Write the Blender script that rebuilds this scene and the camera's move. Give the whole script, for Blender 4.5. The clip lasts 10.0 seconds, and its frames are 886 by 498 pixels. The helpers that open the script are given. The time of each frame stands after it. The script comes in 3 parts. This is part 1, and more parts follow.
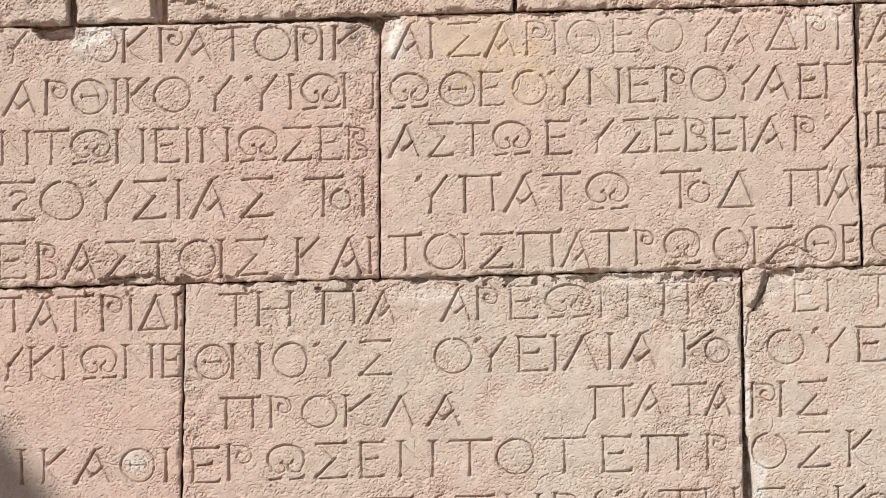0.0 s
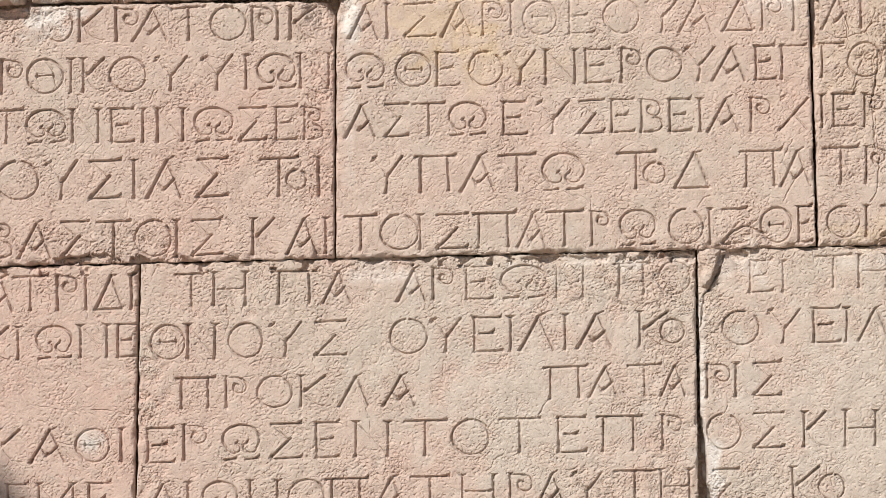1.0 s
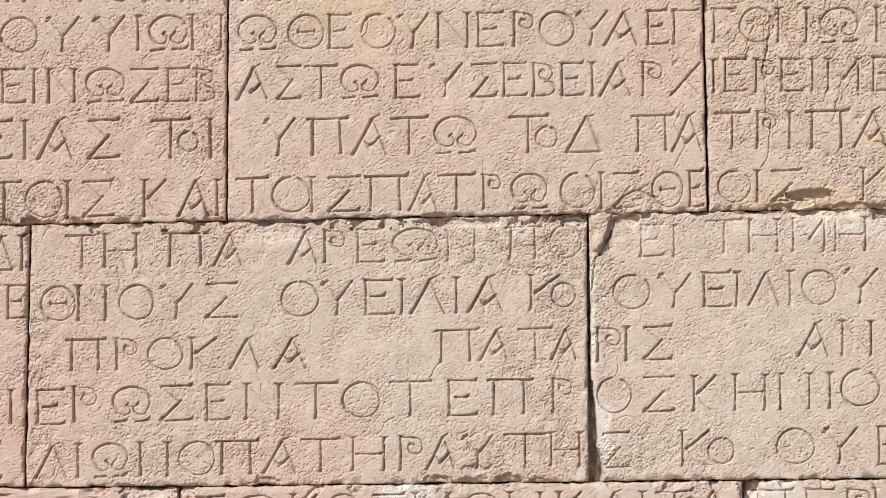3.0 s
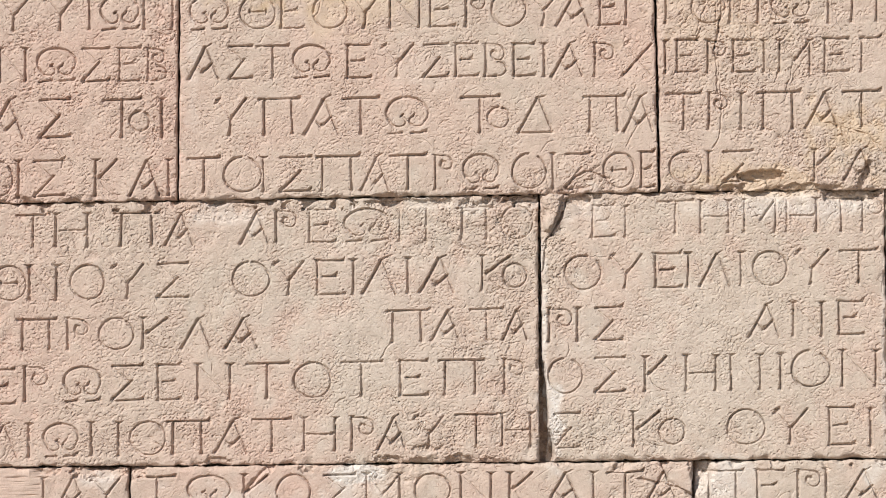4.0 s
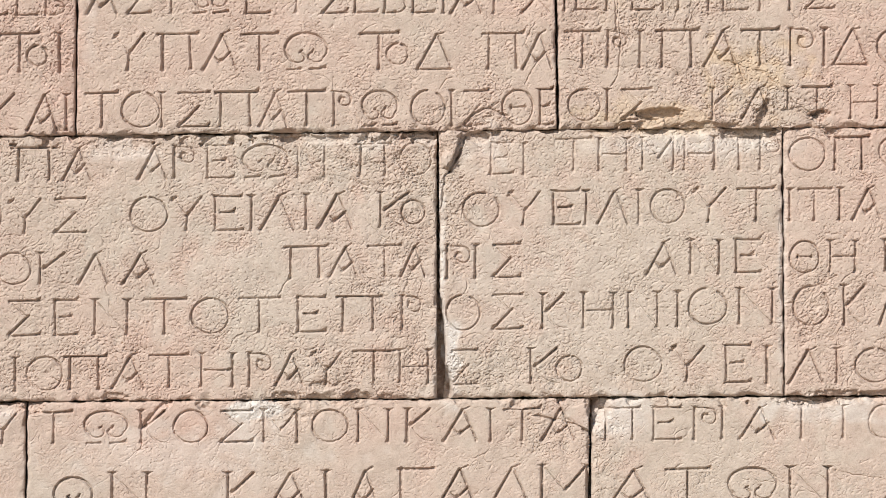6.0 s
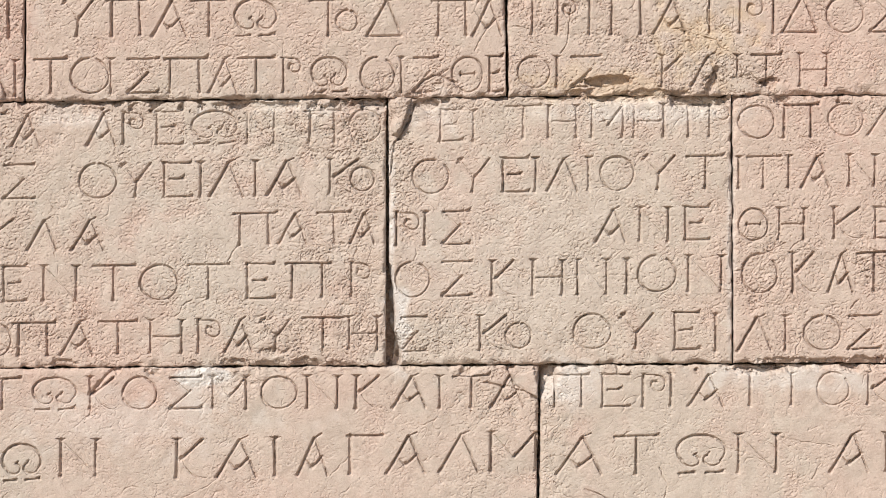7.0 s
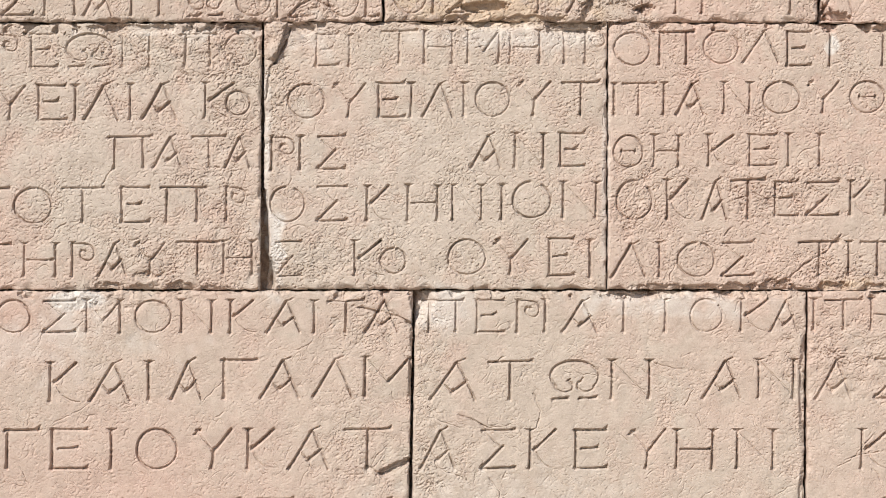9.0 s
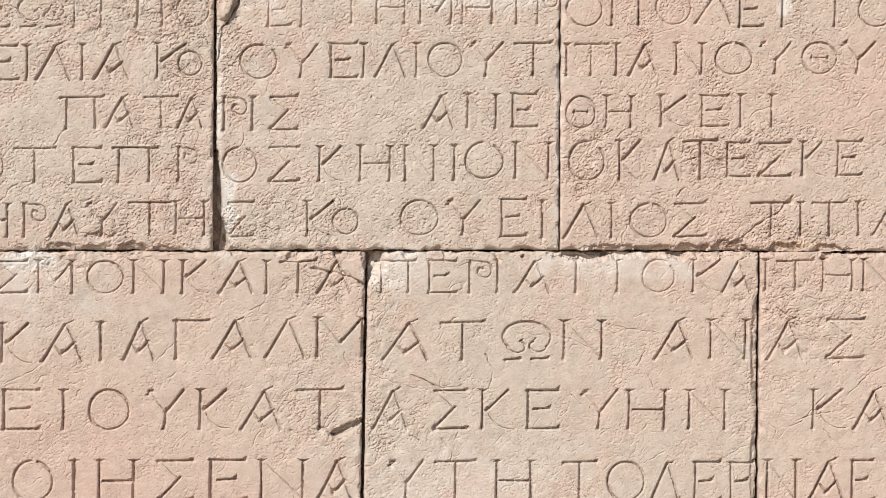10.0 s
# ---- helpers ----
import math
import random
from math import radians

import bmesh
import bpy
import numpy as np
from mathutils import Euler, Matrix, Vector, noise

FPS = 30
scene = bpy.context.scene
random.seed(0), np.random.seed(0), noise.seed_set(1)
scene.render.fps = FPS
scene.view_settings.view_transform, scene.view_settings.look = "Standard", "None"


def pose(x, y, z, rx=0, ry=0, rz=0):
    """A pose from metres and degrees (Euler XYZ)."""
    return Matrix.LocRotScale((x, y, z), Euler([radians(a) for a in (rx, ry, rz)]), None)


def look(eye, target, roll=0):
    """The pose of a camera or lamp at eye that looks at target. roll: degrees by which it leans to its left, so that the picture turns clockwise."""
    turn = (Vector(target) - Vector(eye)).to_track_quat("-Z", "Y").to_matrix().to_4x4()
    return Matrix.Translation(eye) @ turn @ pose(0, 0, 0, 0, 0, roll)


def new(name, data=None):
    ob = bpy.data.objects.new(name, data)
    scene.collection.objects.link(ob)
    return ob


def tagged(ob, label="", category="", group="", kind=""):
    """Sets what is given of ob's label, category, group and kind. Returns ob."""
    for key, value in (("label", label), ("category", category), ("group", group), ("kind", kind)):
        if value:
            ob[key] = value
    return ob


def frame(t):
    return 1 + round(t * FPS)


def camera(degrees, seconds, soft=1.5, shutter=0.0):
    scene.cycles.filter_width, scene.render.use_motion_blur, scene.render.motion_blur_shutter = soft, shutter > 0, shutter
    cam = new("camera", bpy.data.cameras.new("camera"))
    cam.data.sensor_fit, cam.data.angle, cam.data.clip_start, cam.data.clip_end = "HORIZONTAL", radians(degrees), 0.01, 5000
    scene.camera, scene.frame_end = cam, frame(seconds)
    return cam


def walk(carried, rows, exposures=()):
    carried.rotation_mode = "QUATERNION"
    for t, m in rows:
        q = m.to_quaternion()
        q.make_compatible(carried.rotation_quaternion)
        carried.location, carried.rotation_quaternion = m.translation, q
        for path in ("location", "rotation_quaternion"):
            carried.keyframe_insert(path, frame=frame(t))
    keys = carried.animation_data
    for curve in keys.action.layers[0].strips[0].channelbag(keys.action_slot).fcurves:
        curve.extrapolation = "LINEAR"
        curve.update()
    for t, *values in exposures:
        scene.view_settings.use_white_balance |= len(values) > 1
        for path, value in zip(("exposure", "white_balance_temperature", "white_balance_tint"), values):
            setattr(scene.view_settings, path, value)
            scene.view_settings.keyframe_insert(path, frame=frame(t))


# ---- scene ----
cam = camera(14.0, 10.0, soft=0.65)
EYE = 1.65
AWAY = 6.705
# seconds, yaw, pitch, roll: the camera turns on its stand in front of the wall
ROWS = [
    (0, 3.627, 1.464, 0.628),
    (0.5, 3.339, 1.323, 0.618),
    (1, 2.917, 1.144, 0.543),
    (1.5, 2.45, 0.961, 0.444),
    (2, 1.999, 0.794, 0.375),
    (2.5, 1.582, 0.664, 0.318),
    (4, 0.42, 0.229, 0.177),
    (4.5, 0.004, -0.004, 0.095),
    (5, -0.408, -0.259, 0.036),
    (5.5, -0.807, -0.522, -0.037),
    (7, -1.997, -1.302, -0.206),
    (7.5, -2.445, -1.584, -0.307),
    (8, -2.934, -1.876, -0.445),
    (8.5, -3.46, -2.179, -0.556),
    (9, -3.969, -2.476, -0.607),
    (9.5, -4.392, -2.779, -0.621),
    (10, -4.721, -3.093, -0.667),
]
walk(cam, [(t, pose(0, -AWAY, EYE, 90 + pitch, roll, yaw)) for t, yaw, pitch, roll in ROWS])

# ---- daylight: sun high on the left, clear sky ----
SUN = Vector((-0.485, -0.635, 0.605)).normalized()
world = bpy.data.worlds.new("world")
scene.world = world
world.use_nodes = True
wn = world.node_tree.nodes
sky = wn.new("ShaderNodeTexSky")
sky.sky_type, sky.sun_disc = "NISHITA", False
sky.sun_elevation = math.asin(SUN.z)
sky.sun_rotation = math.atan2(SUN.x, SUN.y)
wn["Background"].inputs["Strength"].default_value = 0.075
world.node_tree.links.new(sky.outputs[0], wn["Background"].inputs["Color"])
sun_data = bpy.data.lights.new("sun", "SUN")
sun_data.energy, sun_data.angle, sun_data.color = 4.6, radians(0.53), (1.0, 0.95, 0.88)
sun = new("sun", sun_data)
sun.matrix_world = look(SUN * 20, (0, 0, 0))
scene.view_settings.exposure = 0.15


# ---- materials ----
def shader(name, rough=0.9):
    mat = bpy.data.materials.new(name)
    mat.use_nodes = True
    nt = mat.node_tree
    bsdf = nt.nodes["Principled BSDF"]
    bsdf.inputs["Roughness"].default_value = rough
    bsdf.inputs["Specular IOR Level"].default_value = 0.2
    return mat, nt, bsdf


def noise_node(nt, scale, detail=4.0, rough=0.6, vector=None):
    n = nt.nodes.new("ShaderNodeTexNoise")
    n.inputs["Scale"].default_value, n.inputs["Detail"].default_value, n.inputs["Roughness"].default_value = scale, detail, rough
    if vector:
        nt.links.new(vector, n.inputs["Vector"])
    return n.outputs["Fac"]


def ramp(nt, fac, lo, hi, a=0.0, b=1.0):
    n = nt.nodes.new("ShaderNodeMapRange")
    n.interpolation_type = "SMOOTHSTEP"
    for key, value in zip(("From Min", "From Max", "To Min", "To Max"), (lo, hi, a, b)):
        n.inputs[key].default_value = value
    nt.links.new(fac, n.inputs["Value"])
    return n.outputs["Result"]


def mix(nt, fac, a, b, how="MIX"):
    n = nt.nodes.new("ShaderNodeMix")
    n.data_type, n.blend_type = "RGBA", how
    for sock, value in ((n.inputs[0], fac), (n.inputs[6], a), (n.inputs[7], b)):
        if isinstance(value, bpy.types.NodeSocket):
            nt.links.new(value, sock)
        elif isinstance(value, tuple):
            sock.default_value = (*value, 1.0)
        else:
            sock.default_value = value
    return n.outputs[2]


def calc(nt, how, a, b=0.0):
    n = nt.nodes.new("ShaderNodeMath")
    n.operation = how
    for sock, value in zip(n.inputs, (a, b)):
        if isinstance(value, bpy.types.NodeSocket):
            nt.links.new(value, sock)
        else:
            sock.default_value = value
    return n.outputs[0]


def stone_material():
    """Pink limestone: pink and beige clouds, ochre and pale patches from the stain attribute, fine grain."""
    mat, nt, bsdf = shader("pink_limestone")
    pos = nt.nodes.new("ShaderNodeNewGeometry").outputs["Position"]
    att = nt.nodes.new("ShaderNodeAttribute")
    att.attribute_name = "stain"
    sep = nt.nodes.new("ShaderNodeSeparateColor")
    nt.links.new(att.outputs["Color"], sep.inputs[0])
    pale, ochre, pink = sep.outputs
    cloud = nt.nodes.new("ShaderNodeMath")
    cloud.use_clamp = True
    nt.links.new(pink, cloud.inputs[0])
    nt.links.new(ramp(nt, noise_node(nt, 7, 5, 0.55, pos), 0.25, 0.75, -0.16, 0.16), cloud.inputs[1])
    col = mix(nt, cloud.outputs[0], BEIGE, ROSE)
    col = mix(nt, ochre, col, OCHRE)
    col = mix(nt, pale, col, PALE)
    speck = noise_node(nt, 330, 3, 0.65, pos)
    col = mix(nt, 0.55, col, mix(nt, ramp(nt, speck, 0.3, 0.7), (0.43, 0.41, 0.39), (0.55, 0.55, 0.55)), "OVERLAY")
    blot = noise_node(nt, 60, 4, 0.6, pos)
    col = mix(nt, 0.5, col, mix(nt, ramp(nt, blot, 0.3, 0.7), (0.43, 0.42, 0.41), (0.57, 0.57, 0.57)), "OVERLAY")
    nt.links.new(col, bsdf.inputs["Base Color"])
    # fine relief: sharp pits and grain, stronger where the stone is weathered
    height = ramp(nt, noise_node(nt, 300, 4, 0.62, pos), 0.36, 0.46)
    height = calc(nt, "MULTIPLY", height, ramp(nt, att.outputs["Alpha"], 0.0, 1.0, 0.45, 1.25))
    height = calc(nt, "ADD", height, ramp(nt, noise_node(nt, 640, 2, 0.5, pos), 0.3, 0.55, 0.0, 0.4))
    bump = nt.nodes.new("ShaderNodeBump")
    bump.inputs["Strength"].default_value, bump.inputs["Distance"].default_value = 1.0, GRAIN
    nt.links.new(height, bump.inputs["Height"])
    nt.links.new(bump.outputs[0], bsdf.inputs["Normal"])
    return mat


def plain_material(name, a, b, scale):
    mat, nt, bsdf = shader(name, 0.95)
    pos = nt.nodes.new("ShaderNodeNewGeometry").outputs["Position"]
    col = mix(nt, ramp(nt, noise_node(nt, scale, 6, 0.65, pos), 0.3, 0.7), a, b)
    col = mix(nt, 0.6, col, mix(nt, ramp(nt, noise_node(nt, scale * 14, 4, 0.6, pos), 0.3, 0.7), (0.35, 0.35, 0.35), (0.62, 0.62, 0.62)), "OVERLAY")
    nt.links.new(col, bsdf.inputs["Base Color"])
    bump = nt.nodes.new("ShaderNodeBump")
    bump.inputs["Distance"].default_value = 0.02
    nt.links.new(noise_node(nt, scale * 8, 5, 0.6, pos), bump.inputs["Height"])
    nt.links.new(bump.outputs[0], bsdf.inputs["Normal"])
    return mat


BEIGE, ROSE, OCHRE, PALE = (0.494, 0.428, 0.371), (0.527, 0.394, 0.338), (0.55, 0.43, 0.30), (0.605, 0.57, 0.54)
GRAIN = 0.00034
STONE = stone_material()
CORE = plain_material("rubble_core", (0.38, 0.28, 0.22), (0.48, 0.37, 0.29), 9)
EARTH = plain_material("dry_earth", (0.27, 0.20, 0.14), (0.40, 0.31, 0.23), 1.3)
CASTER = plain_material("caster_grey", (0.30, 0.27, 0.23), (0.44, 0.40, 0.34), 2.0)

# ---- the wall's relief, in millimetres: x along the wall, z from eye level, one cell a millimetre ----
X0, X1, Z0, Z1 = -1290, 1430, -880, 690
NX, NZ = X1 - X0 + 1, Z1 - Z0 + 1
FZ, FX = np.meshgrid(np.fft.fftfreq(NZ), np.fft.rfftfreq(NX), indexing="ij")


def field(size, seed, stretch=1.0, lean=0.0):
    """Even random relief whose lumps are about size mm across; stretch and lean give it a direction."""
    rnd = np.random.RandomState(seed)
    c, s = math.cos(lean), math.sin(lean)
    k = np.hypot((c * FX + s * FZ) * stretch, -s * FX + c * FZ) * size
    spec = np.fft.rfft2(rnd.standard_normal((NZ, NX))) * k * np.exp(-k * k)
    out = np.fft.irfft2(spec, s=(NZ, NX))
    return (out / out.std()).astype(np.float32)


N90, N26, N9, N5, N3 = field(120, 1), field(34, 2), field(12, 3), field(6.0, 4), field(3.3, 9)
SCRATCH = field(9, 5, 3.0, 0.6)
PIT, PATCH = field(5.5, 6), field(70, 7)
RUBBED = np.clip(0.82 + 0.17 * field(150, 8), 0.45, 1.2)
# the lowest course and the upper middle block are worn smoother
RUBBED[:Z1 - Z0 - 1065] *= 0.5
RUBBED[Z1 - Z0 - 1065:100 - Z0] *= 0.9
RUBBED[150 - Z0:600 - Z0, -530 - X0:345 - X0] *= 0.85


def taper(a, n):
    """Hollows with a steep upper left wall that run out gently towards the lower right, as a chisel leaves them."""
    out = a.copy()
    for k in range(1, n + 1):
        np.maximum(out, np.roll(a, (-k, k), (0, 1)) * (1 - k / (n + 1)), out=out)
    return out


PORE = 0.75 * PIT + 0.6 * field(3.6, 14) + 0.22 * PATCH
FLAKE = field(6.5, 15, 1.7, 0.3) + 0.35 * N3 + 0.3 * PATCH
LINES, STREAK = field(13, 16, 2.6, 0.12), field(30, 17)
pits = 4.8 * np.clip(PORE - 1.28, 0, 0.55) + 4.3 * np.clip(FLAKE - 1.33, 0, 0.5) + 0.9 * np.exp(-(LINES * 6.5) ** 2) * np.clip(0.9 * STREAK + 0.5 * N9 - 0.35, 0, 1)
# thin scales of stone that end in small irregular steps
SCALE = 0.8 * field(9, 18, 1.35, 0.3) + 0.5 * field(5.2, 19) + 0.3 * N3
scales = sum(1 / (1 + np.exp(np.clip((SCALE - c) * -7, -30, 30))) for c in (-0.9, 0.2, 1.2)) * np.clip(0.75 + 0.25 * field(45, 20), 0.3, 1.3)
relief = 0.65 * N90 + 0.22 * N26 + RUBBED * (0.06 * N9 + 0.05 * N5 + 0.04 * N3 + 0.05 * SCRATCH - 0.9 * taper(pits, 1) - 0.26 * scales)
relief -= 0.8 * np.clip(N26 * 0.5 + PATCH * 0.6 - 1.1, 0, 2)
FISSURE, WHERE = field(26, 12, 2.2, 0.8), field(55, 13)
relief -= 1.7 * np.exp(-(FISSURE * 9.5) ** 2) * np.clip(1.1 * WHERE - 0.75, 0, 1)
plain = relief.copy()
wear = np.clip(0.35 + 0.25 * (RUBBED - 0.85) / 0.17 + 0.15 * PATCH, 0, 0.9).astype(np.float32)
cut = np.zeros((NZ, NX), np.float32)
WARP = 0.55 * N9 + 0.45 * N5


def window(xa, xb, za, zb):
    i0, i1 = max(0, int(xa - X0)), min(NX, int(xb - X0) + 2)
    j0, j1 = max(0, int(za - Z0)), min(NZ, int(zb - Z0) + 2)
    if i0 >= i1 or j0 >= j1:
        return None
    gx = np.arange(i0, i1, dtype=np.float32) + X0
    gz = np.arange(j0, j1, dtype=np.float32)[:, None] + Z0
    return (slice(j0, j1), slice(i0, i1)), gx, gz


def groove(points, widths, steep=3.0, deepest=11.0):
    """A V-shaped cut along a line of points, with a width in mm at each."""
    xs, zs = [p[0] for p in points], [p[1] for p in points]
    pad = max(widths) + 3
    win = window(min(xs) - pad, max(xs) + pad, min(zs) - pad, max(zs) + pad)
    if not win:
        return
    sl, gx, gz = win
    best = np.zeros((gz.size, gx.size), np.float32)
    for (ax, az), (bx, bz), wa, wb in zip(points, points[1:], widths, widths[1:]):
        dx, dz = bx - ax, bz - az
        k = np.clip(((gx - ax) * dx + (gz - az) * dz) / max(dx * dx + dz * dz, 1e-6), 0, 1)
        dist = np.hypot(gx - ax - k * dx, gz - az - k * dz)
        np.maximum(best, (wa + (wb - wa) * k) / 2 - dist, out=best)
    best = best + WARP[sl] * 0.6 * np.clip(best / 2, 0, 1)
    cut[sl] = np.maximum(cut[sl], np.clip(best * steep, 0, deepest))


LETTER = random.Random(4)
STROKE = 7.7


def bar(box, a, b, w=1.0, flare=(1.0, 1.0)):
    """A straight stroke between two places of the letter's box, with chiselled wedges at its ends."""
    x0, x1, zt, h = box
    j = lambda: LETTER.uniform(-0.8, 0.8)
    p = Vector((x0 + a[0] * (x1 - x0) + j(), zt - a[1] * h + j()))
    q = Vector((x0 + b[0] * (x1 - x0) + j(), zt - b[1] * h + j()))
    m = (p + q) / 2 + Vector((j(), j())) * 0.9
    s = STROKE * w * LETTER.uniform(0.84, 1.1) * max(1.0, h / 63)
    if q.x - p.x > 6 and p.y - q.y > 12:
        s *= 1.22    # the strokes that lean to the left are cut broader
    groove([tuple(p), tuple(m), tuple(q)], [s * 0.9, s * 0.84, s * 0.96])
    if w < 0.65:
        return
    if abs(q.x - p.x) > abs(q.y - p.y) * 1.4:
        # a bar: its right end kicks up, its left end hangs a little
        e = 5.0 * flare[1] * LETTER.uniform(0.6, 1.3)
        groove([(q.x - 7, q.y), (q.x, q.y + e * 0.5), (q.x + 1.5, q.y + e)], [s * 0.95, s * 0.9, 2.0])
        groove([(p.x + 4, p.y), (p.x - 1, p.y - 3.5 * flare[0])], [s * 0.8, 2.0])
    elif abs(q.x - p.x) < 5:
        # an upright: a wedge across its head, a foot that spreads to the left
        groove([(p.x - 6.5, p.y + 2.0), (p.x, p.y - 0.5), (p.x + 6.5, p.y + 2.4)], [2.0, 6.0, 2.0])
        groove([(q.x, q.y + 8), (q.x - 2.0, q.y + 1.0), (q.x - 5.0, q.y - 0.5)], [s * 0.9, s * 0.9, 2.5])
    else:
        lower = q if q.y < p.y else p
        groove([(lower.x + 2, lower.y + 5), (lower.x - 3, lower.y)], [s, s * 0.6])


def serif(box, x, y, size=1.0):
    x0, x1, zt, h = box
    cx, cz, size = x0 + x * (x1 - x0), zt - y * h, size * max(1.0, h / 63)
    groove([(cx - 9 * size, cz + 2.5), (cx, cz - 1.0), (cx + 9 * size, cz + 2.5)], [2.0, 7.5, 2.0])


def ring(box, cx, cy, rx, ry, a0=0, a1=360, w=0.74, spiral=0.0, n=26):
    """A round stroke; angles in degrees from the right, turning upwards; spiral draws its end inwards."""
    x0, x1, zt, h = box
    wob = LETTER.uniform(0, 6.3)
    pts, ws = [], []
    for i in range(n + 1):
        k = i / n
        a = radians(a0 + (a1 - a0) * k)
        r = 1 - spiral * k + 0.018 * math.sin(3 * a + wob)
        pts.append((x0 + cx * (x1 - x0) + r * rx * math.cos(a), zt - cy * h + r * ry * math.sin(a)))
        ws.append(STROKE * w * max(1.0, h / 63) * (0.94 + 0.16 * math.cos(a - radians(135)) + 0.05 * math.sin(5 * a + wob)))
    groove(pts, ws, 2.6)


def curl(box, w=0.66):
    """The curled bowl of rho and beta."""
    x0, x1, zt, h = box
    width = max(x1 - x0, 26)
    b = (x0, x0 + width, zt, h)
    bar(b, (0.0, 0.02), (0.55, 0.02), 0.6)
    r = min(width * 0.42, h * 0.27)
    ring(b, 1 - r / width, 0.04 + r / h, r, r, 100, -215, w, 0.35, 18)
    ring(b, 1 - 1.25 * r / width, 0.06 + r / h, r * 0.45, r * 0.5, 200, 60, w * 1.1, 0.3, 8)


def letter(ch, box):
    x0, x1, zt, h = box
    w = x1 - x0
    top, low = (1.25, 1.15), 1.0
    if ch == "Ι":
        bar(box, (0, 0), (0, 1), 1, (1.3, 1.2)), serif(box, 0, 0.01)
    elif ch in "ΑΛΔ":
        bar(box, (0.58, 0.04), (0.03, 1), 1.08, (1.0, 1.35))
        bar(box, (0.60, 0.02), (1, 1), 0.56)
        bar(box, (0.54, 0.05), (0.78, -0.07 if ch != "Δ" else 0.0), 0.62)
        if ch == "Α":
            bar(box, (0.27, 0.55), (0.50, 0.80), 0.5), bar(box, (0.50, 0.80), (0.80, 0.52), 1.05, (1.25, 0.8))
        if ch == "Δ":
            bar(box, (0.03, 1), (1, 0.99), 0.85, (0.8, 1.2))
    elif ch == "Ε":
        bar(box, (0.04, 0), (0.04, 1), 0.95, top)
        bar(box, (0.0, 0.0), (0.98, 0.0), 0.85, (0.9, 1.5))
        bar(box, (0.22, 0.48), (0.72, 0.46), 0.85, (0.6, 1.5))
        bar(box, (0.04, 0.99), (1, 0.97), 0.85, (0.9, 1.4))
    elif ch == "Σ":
        bar(box, (0.06, 0.02), (1, 0.0), 0.88, (1.1, 1.3))
        bar(box, (0.10, 0.04), (0.62, 0.46), 0.3)
        bar(box, (0.66, 0.42), (0.06, 0.98), 0.95, (0.8, 1.3))
        bar(box, (0.06, 1.0), (1, 0.97), 0.88, (0.9, 1.4))
    elif ch == "Ξ":
        bar(box, (0.0, 0), (1, 0), 0.88, (0.9, 1.3)), bar(box, (0, 1), (1, 0.98), 0.88, (0.9, 1.3))
        ring(box, 0.55, 0.36, w * 0.25, h * 0.13, 170, -60, 0.7, 0.0, 10), bar(box, (0.62, 0.47), (0.45, 0.62), 0.7), bar(box, (0.45, 0.62), (0.42, 0.72), 0.8)
    elif ch in "Οο":
        cy, ry = (0.5, h * 0.5) if ch == "Ο" else (0.58, w * 0.5)
        ring(box, 0.5, cy, w * 0.5, ry, LETTER.uniform(60, 100), LETTER.uniform(400, 450))
    elif ch == "Θ":
        ring(box, 0.5, 0.5, w * 0.5, h * 0.5, 70, 430)
        bar(box, (0.28, 0.50), (0.72, 0.47), 0.6)
        for k in (0.27, 0.73):
            groove([(x0 + k * w, zt - 0.40 * h), (x0 + k * w, zt - 0.49 * h), (x0 + k * w + 1, zt - 0.57 * h)], [2.5, 6.5, 2.5])
    elif ch == "Ω":
        ring(box, 0.5, 0.42, w * 0.5, h * 0.42, 215, -35, 0.78)
        ring(box, 0.29, 0.66, w * 0.19, h * 0.16, 190, 415, 0.66, 0.1, 12)
        ring(box, 0.73, 0.64, w * 0.19, h * 0.16, -20, -235, 0.66, 0.1, 12)
        groove([(x0 + 0.36 * w, zt - 0.52 * h), (x0 + 0.41 * w, zt - 0.47 * h)], [6.5, 4.5]), groove([(x0 + 0.64 * w, zt - 0.52 * h), (x0 + 0.68 * w, zt - 0.44 * h)], [6.5, 4.5])
        bar(box, (0.05, 1.0), (0.37, 0.98), 0.85, (1.3, 0.7)), bar(box, (0.60, 0.98), (0.97, 0.95), 0.85, (0.7, 1.3))
    elif ch == "Ρ":
        bar(box, (0, 0), (0, 1), 1, (1.3, 1.2)), curl(box)
    elif ch == "Β":
        bar(box, (0, 0), (0, 1), 1, (1.3, 1.2)), curl((x0, x0 + w * 0.9, zt, h))
        ring(box, 0.45, 0.76, w * 0.5, h * 0.22, 80, -80, 0.7, 0, 10), bar(box, (0.0, 0.99), (0.5, 0.98), 0.7)
    elif ch == "Κ":
        bar(box, (0, 0), (0, 1), 1, (1.3, 1.2)), serif(box, 0, 0)
        bar(box, (0.92, 0.0), (0.12, 0.52), 1.05, (1.35, 0.7))
        ring(box, 1.0, 0.48, w * 0.8, h * 0.5, 190, 275, 0.38, 0, 8)
    elif ch == "Υ":
        bar(box, (0.98, 0.0), (0.52, 0.55), 1.02, (1.25, 0.9)), bar(box, (0.52, 0.55), (0.48, 1), 0.95, (0.9, 1.3))
        bar(box, (0.08, 0.05), (0.50, 0.55), 0.28), bar(box, (0.0, 0.12), (0.16, 0.02), 0.8, (0.6, 1.2))
    elif ch == "Χ":
